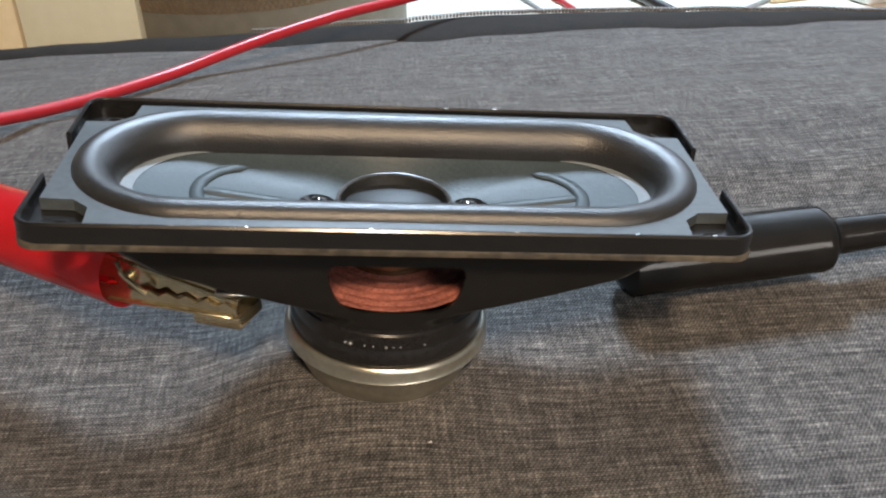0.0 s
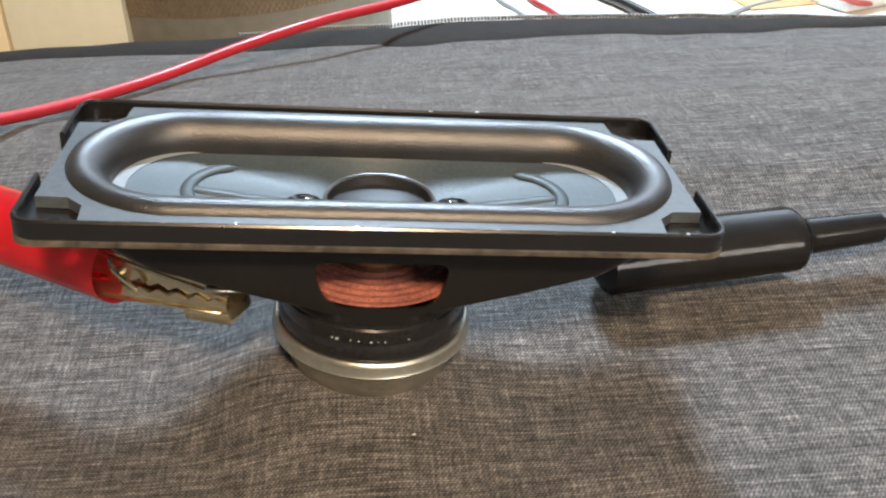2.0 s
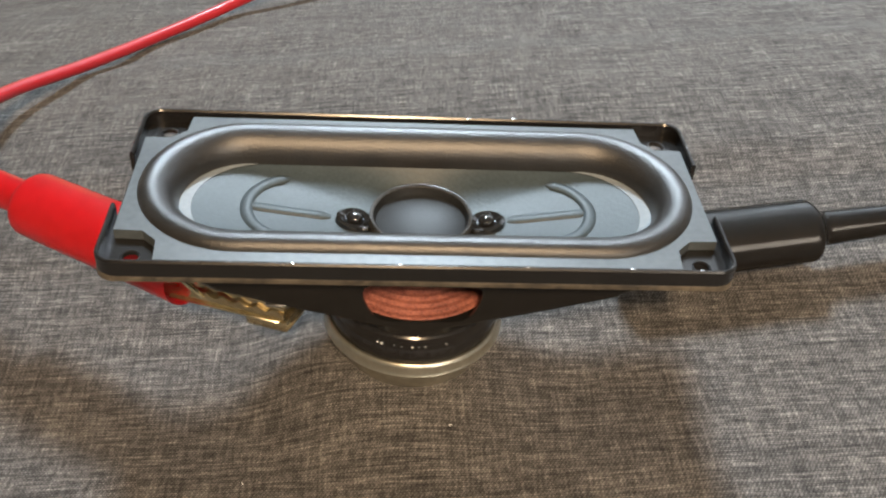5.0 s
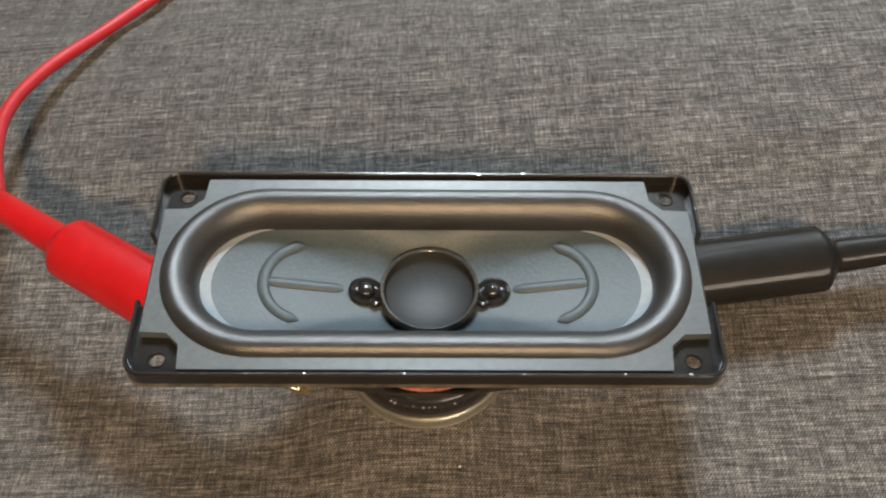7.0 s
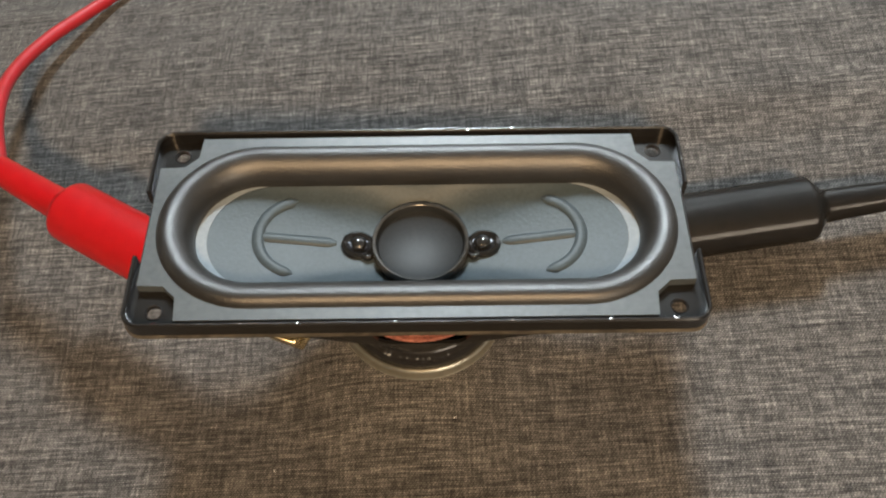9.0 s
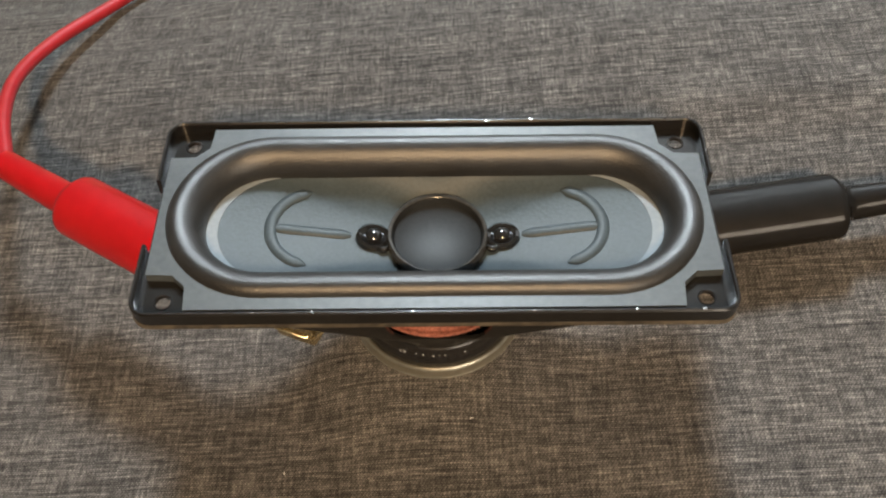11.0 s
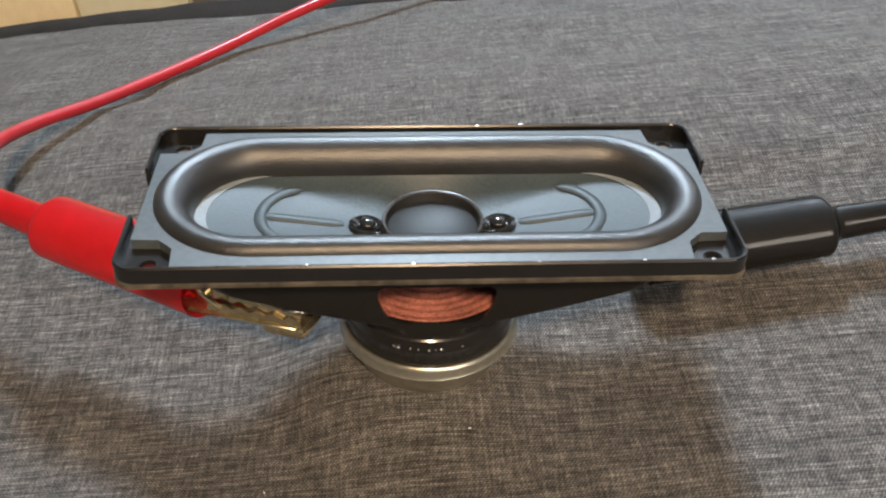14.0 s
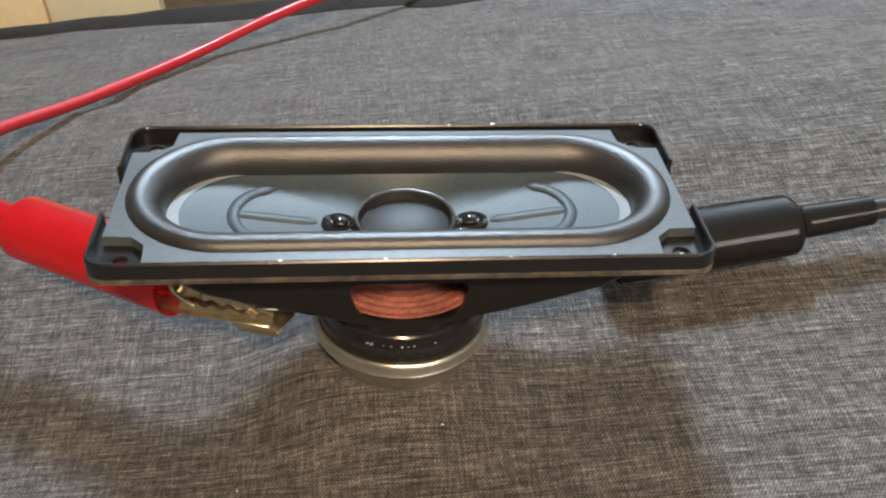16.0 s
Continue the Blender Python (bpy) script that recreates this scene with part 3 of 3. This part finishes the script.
# motor: top plate, ferrite ring, plated back plate
motor = part("magnet", lathe([(0.0, 0.0113), (0.0158, 0.0113), (0.0160, 0.0116), (0.0159, 0.0144), (0.01575, 0.0146), (0.01575, 0.0147), (0.0158, 0.0149), (0.0157, 0.0172), (0.0154, 0.0175), (0.0154, 0.0177), (0.0157, 0.0179), (0.0157, 0.0187), (0.0150, 0.0194), (0.0, 0.0194)], 96), FERRITE, spk, "glossy black magnet ring and top plate")
drops = bmesh.new()
for ang, rad_, size in ((-92, 0.0158, 0.0003), (-99, 0.0157, 0.00022), (-84, 0.0157, 0.00025), (-112, 0.0159, 0.0004), (-115, 0.0159, 0.00028), (-70, 0.0158, 0.00022), (-88, 0.0157, 0.0002), (-104, 0.0157, 0.0002)):
    bmesh.ops.create_uvsphere(drops, u_segments=8, v_segments=6, radius=size, matrix=Matrix.Translation((rad_ * math.cos(radians(ang)), rad_ * math.sin(radians(ang)), 0.0154)))
tagged(part("glue_drops", drops, TIN, motor, "tiny pale glue drops"), kind="stuff")
part("back_plate", lathe([(0.0, MAG_FOOT - 0.0010), (0.0128, MAG_FOOT - 0.0010), (0.0136, MAG_FOOT), (0.0147, 0.0052), (0.0153, 0.0074), (0.0155, 0.0087), (0.0165, 0.0088), (0.0169, 0.0089), (0.0170, 0.0091), (0.01675, 0.0095), (0.01675, 0.0108), (0.0166, 0.0112), (0.0163, 0.0115), (0.0156, 0.0115), (0.0, 0.0115)], 96), ZINC, spk, "zinc plated steel back plate")
part("terminal_tab", box((-0.0258, -0.0150, 0.0236), (-0.0205, -0.0115, 0.0242), 0.0002, 1), TIN, spk, "tinned solder terminal")
part("terminal_tab", box((0.0200, -0.0010, 0.0212), (0.0320, 0.0080, 0.0219), 0.0002, 1), TIN, spk, "tinned solder terminal")


# ---- crocodile clips ----
def jaw_mesh(length, tall0, tall1, width, teeth_n, phase=1):
    """A folded sheet jaw along +x, open downwards, with a toothed lower edge that ends at z = 0."""
    bm = bmesh.new()
    t = 0.00045
    n = teeth_n * 2
    for side in (-1, 1):
        top, low = [], []
        for i in range(n + 1):
            s = i / n
            x = length * s
            top.append((x, tall0 + (tall1 - tall0) * s))
            low.append((x, 0.0009 if i % 2 == phase and s > 0.3 else 0.0))
        for yy in (side * width / 2,):
            f = [bm.verts.new((x, yy, z)) for x, z in top]
            g_ = [bm.verts.new((x, yy, z)) for x, z in low]
            f2 = [bm.verts.new((x, yy - side * t, z)) for x, z in top]
            g2 = [bm.verts.new((x, yy - side * t, z)) for x, z in low]
            for i in range(n):
                bm.faces.new((f[i], f[i + 1], g_[i + 1], g_[i]))
                bm.faces.new((f2[i], f2[i + 1], g2[i + 1], g2[i]))
                bm.faces.new((g_[i], g_[i + 1], g2[i + 1], g2[i]))
                bm.faces.new((f[i], f[i + 1], f2[i + 1], f2[i]))
            for i in (0, n):
                bm.faces.new((f[i], g_[i], g2[i], f2[i]))
    ring = []
    for i in range(9):
        a = math.pi * i / 8
        ring.append((math.cos(a), math.sin(a)))
    outer = [[Vector((length * s, c * width / 2, tall0 + (tall1 - tall0) * s + 0.0009 * h)) for c, h in ring] for s in (0, 0.25, 0.5, 0.75, 1.0)]
    inner = [[p - Vector((0, 0, t)) for p in r] for r in outer]
    loft(outer, closed=False, bm=bm)
    loft(inner, closed=False, bm=bm)
    for k in (0, -1):
        for i in range(8):
            vsq = [bm.verts.new(p) for p in (outer[k][i], outer[k][i + 1], inner[k][i + 1], inner[k][i])]
            bm.faces.new(vsq)
    return bm


def clip(name, label, tail, shoulder, front, tip, boot_r, boot_mat, jaw_mat, boot_label, showing=True):
    """A crocodile clip in a vinyl boot: tail, shoulder, mouth of the boot and tip of the jaws are given."""
    tail, shoulder, front, tip = (Vector(p) for p in (tail, shoulder, front, tip))
    top = thing(name, Matrix.Translation(shoulder), label, "clip", group="test leads")
    inv = Matrix.Translation(-shoulder)
    d = (front - shoulder).normalized()
    pts = curve_points([tail, tail * 0.45 + shoulder * 0.55 - d * 0.002, shoulder, shoulder * 0.5 + front * 0.5, front], 24)
    m = len(pts) - 1
    lens_ = [0.0]
    for a, b in zip(pts, pts[1:]):
        lens_.append(lens_[-1] + (b - a).length)
    run_s = lens_[48]
    total = lens_[-1]
    def radius(s):
        q = lens_[round(s * m)]
        k = min(1.0, max(0.0, (q - run_s + 0.0016) / 0.0034))
        k = k * k * (3 - 2 * k)
        base = 0.0031 + 0.0005 * min(1, q / run_s)
        ease = min(1.0, (q + 0.0002) / 0.0008)
        if not showing:
            close = min(1.0, 0.12 + (total - q) / 0.0026)
            bw, bh = boot_r[0] * math.sqrt(close), boot_r[1] * math.sqrt(close)
        else:
            bw, bh = boot_r
        return ((base * ease + (bw - base) * k) * (1 + 0.04 * (q / total)), (base * ease + (bh - base) * k) * (1 + 0.04 * (q / total)))

    boot = tube(pts, radius, n=28, caps=False)
    boot.transform(inv)
    bmesh.ops.solidify(boot, geom=boot.faces[:], thickness=0.0009)
    part("boot", boot, boot_mat, top, boot_label)
    if not showing:
        return top
    axis = (tip - front).normalized()
    side = axis.cross(Vector((0, 0, 1))).normalized()
    up = side.cross(axis)
    frame_m = Matrix((axis, -side, up)).transposed().to_4x4()
    length = (tip - front).length + 0.008
    origin = front - axis * 0.008 - shoulder - up * 0.0016
    upper = jaw_mesh(length, 0.0042, 0.0006, 0.0044, 8)
    upper.transform(Matrix.Translation(origin) @ frame_m @ pose(0, 0, 0.0012, 0, 6, 0))
    part("upper_jaw", upper, jaw_mat, top, smooth=False)
    lower = jaw_mesh(length, 0.0030, 0.0022, 0.0056, 8, 0)
    lower.transform(Matrix.Translation(origin) @ frame_m @ pose(0, 0, -0.0002, 180, 0, 0) @ pose(0, 0, 0, 0, -1, 0))
    low_jaw = part("lower_jaw", lower, jaw_mat, top, smooth=False)
    flange = box((length - 0.0080, -0.0033, -0.0050), (length + 0.0004, 0.0033, -0.0028), 0.0006, 2)
    flange.transform(Matrix.Translation(origin) @ frame_m)
    part("tip_plate", flange, jaw_mat, low_jaw)
    strip = box((0.004, -0.0034, -0.0032), (length - 0.0010, 0.0034, -0.0027), 0.0002, 1)
    strip.transform(Matrix.Translation(origin) @ frame_m)
    part("flange", strip, jaw_mat, low_jaw)
    coil = [origin + axis * (0.0075 + 0.0045 * i / 60) + side * 0.0019 * math.cos(i * 0.62) + up * (0.0008 + 0.0019 * math.sin(i * 0.62)) for i in range(61)]
    part("spring", tube(coil, 0.00030, n=6), jaw_mat, top, "coiled wire spring")
    for k in (-1, 1):
        rail = [origin + axis * (0.006 + (length - 0.008) * i / 8) + side * 0.0023 * k + up * (0.0056 - 0.0046 * i / 8) for i in range(9)]
        part("rail", tube(rail, 0.00042, n=8), jaw_mat, top)
    loop = curve_points([origin + axis * 0.0086 + side * 0.0036 + up * 0.0046, origin + axis * 0.0098 + side * 0.0042 + up * 0.0028, origin + axis * 0.0114 + side * 0.0040 + up * 0.0010, origin + axis * 0.0126 + side * 0.0036 - up * 0.0006], 6)
    part("wire_end", tube(loop, 0.00045, n=8), jaw_mat, top)
    rivet = bmesh.new()
    bmesh.ops.create_cone(rivet, cap_ends=True, segments=16, radius1=0.0012, radius2=0.0012, depth=0.0066, matrix=Matrix.Translation(origin + axis * 0.0085 + up * 0.001) @ frame_m @ pose(0, 0, 0, 90, 0, 0))
    part("rivet", rivet, jaw_mat, top)
    return top


clip("crocodile_clip", "red vinyl booted brass crocodile clip gripping a terminal", (-0.0905, 0.0312, 0.0285), (-0.0722, 0.0190, 0.0272), (-0.0378, -0.0032, 0.0258), (-0.0196, -0.0122, 0.0270),
     (0.0066, 0.0062), RED_BOOT, BRASS, "shiny red vinyl boot")
clip("crocodile_clip", "black vinyl booted crocodile clip lying against the canvas", (0.1020, 0.0196, 0.0102), (0.0846, 0.0181, 0.0098), (0.0430, 0.0145, 0.0095), (0.0422, 0.0142, 0.0099),
     (0.0072, 0.0060), BLACK_BOOT, STEEL, "matt black vinyl boot", showing=False)

red_line = curve_points([(-0.0895, 0.0305, 0.0284), (-0.0964, 0.0484, 0.0262), (-0.1003, 0.0672, 0.0220), (-0.0980, 0.0869, 0.0165), (-0.0886, 0.1078, 0.0110), (-0.0761, 0.1302, 0.0068), (-0.0591, 0.1507, 0.0055), (-0.0365, 0.1683, 0.0080), (-0.0110, 0.1856, 0.0100), (0.0147, 0.2050, 0.0095), (0.0405, 0.2257, 0.0100),
                         (0.0750, 0.2520, 0.0110), (0.1300, 0.2850, 0.0080), (0.2000, 0.3300, -0.0120), (0.3000, 0.4000, TABLE_Z + 0.0020), (0.4200, 0.5200, TABLE_Z + 0.0020)], 12)
solid("red_lead", tube(red_line, 0.00170, n=16), RED_WIRE, Matrix(), "glossy red insulated test lead running off the bag", "cable", group="test leads")
black_line = curve_points([(0.1010, 0.0196, 0.0102), (0.1200, 0.0212, 0.0096), (0.1500, 0.0250, 0.0070), (0.2000, 0.0300, 0.0040), (0.2700, 0.0400, 0.0035)], 12)
solid("black_lead", tube(black_line, 0.0023, n=16), BLACK_BOOT, Matrix(), "black insulated test lead lying on the canvas", "cable", group="test leads")

# ---- things on the table behind the bag ----
pot = thing("mesh_pot", pose(-0.0640, 0.386, TABLE_Z), "round olive pot with a gold-brown mesh panel on the table", "container")
part("shell", lathe([(0, 0.0), (0.077, 0.0), (0.0800, 0.003), (0.0808, 0.010), (0.0825, 0.090), (0.0832, 0.128), (0.0815, 0.130), (0.0795, 0.128), (0.0770, 0.012), (0, 0.010)], 80), OLIVE, pot)
lat = bmesh.new()
for hand in (-1, 1):
    for k in range(62):
        a0 = radians(-90 - 58 + 116 * k / 61)
        pts = []
        for i in range(17):
            h = 0.040 + 0.084 * i / 16
            a = a0 + hand * (i / 16 - 0.5) * 0.62
            if abs(math.degrees(a) + 90) > 56:
                continue
            r = 0.0808 + 0.0017 * (h - 0.01) / 0.08 + 0.0003
            pts.append(Vector((r * math.cos(a), r * math.sin(a), h)))
        if len(pts) > 2:
            piece = tube(pts, 0.00055, n=5)
            me = bpy.data.meshes.new("wire")
            piece.to_mesh(me)
            piece.free()
            lat.from_mesh(me)
            bpy.data.meshes.remove(me)
tagged(part("mesh_panel", lat, MESH, pot, "gold-brown diamond mesh"), kind="stuff")

solid("cream_box", box((0, 0, 0), (0.055, 0.08, 0.14), 0.002), CARD, pose(-0.1630, 0.315, TABLE_Z, 0, 0, -4), "plain cream card box on the table", "box")
solid("tan_box", box((0, 0, 0), (0.12, 0.09, 0.12), 0.002), PALE_TAN, pose(-0.2840, 0.322, TABLE_Z, 0, 0, -3), "tan cardboard box on the table", "box")
for nm, label, mat, r, pts in (("thin_cable", "thin grey-brown cable lying on the table", GREY, 0.0012, [(0.080, 0.60, 0), (0.083, 0.47, 0), (0.094, 0.42, 0), (0.110, 0.34, 0)]),
                               ("red_cable", "red cable lying on the table", RED_WIRE, 0.0017, [(0.09, 0.56, 0), (0.104, 0.452, 0), (0.112, 0.419, 0), (0.128, 0.34, 0)]),
                               ("black_cable", "black cable lying on the table", BLACK_BOOT, 0.0034, [(0.12, 0.62, 0), (0.142, 0.47, 0), (0.158, 0.415, 0), (0.180, 0.33, 0)]),
                               ("grey_cable", "thin grey cable lying on the table", GREY, 0.0013, [(0.17, 0.36, 0), (0.2166, 0.400, 0), (0.2517, 0.4206, 0), (0.34, 0.45, 0)])):
    solid(nm, tube(curve_points([(x, y, TABLE_Z + r) for x, y, _ in pts], 10), r, n=12), mat, Matrix(), label, "cable")
plug = thing("white_adapter", pose(0.292, 0.410, TABLE_Z, 0, 0, 20), "white plastic mains adapter on the table", "adapter")
part("case", box((-0.022, -0.016, 0), (0.040, 0.040, 0.026), 0.004, 3), WHITE, plug)
part("knob", lathe([(0, 0.026), (0.010, 0.026), (0.010, 0.031), (0.008, 0.0325), (0, 0.0325)], 32, centre=(-0.010, -0.004)), GREY, plug, "round grey knob")
solid("tan_card", box((0, 0, 0), (0.07, 0.05, 0.0012), 0.0003, 1), TAN, pose(0.228, 0.404, TABLE_Z, 0, 0, 8), "flat tan card lying on the table", "card")

lint = bmesh.new()
for x, y, l, a in ((0.0067, -0.0217, 0.00025, 0.3), (0.0132, -0.0046, 0.0006, 0.9), (-0.0300, -0.0300, 0.00025, 2.0)):
    z = canvas_z(x, y) + 0.0002
    piece = tube([Vector((x - l * math.cos(a), y - l * math.sin(a), z)), Vector((x, y, z + 0.0001)), Vector((x + l * math.cos(a), y + l * math.sin(a), z))], 0.00010, n=6)
    me = bpy.data.meshes.new("fibre")
    piece.to_mesh(me)
    piece.free()
    lint.from_mesh(me)
    bpy.data.meshes.remove(me)
solid("lint", lint, WHITE, Matrix(), "tiny white lint fibres caught on the canvas", "lint", kind="stuff")
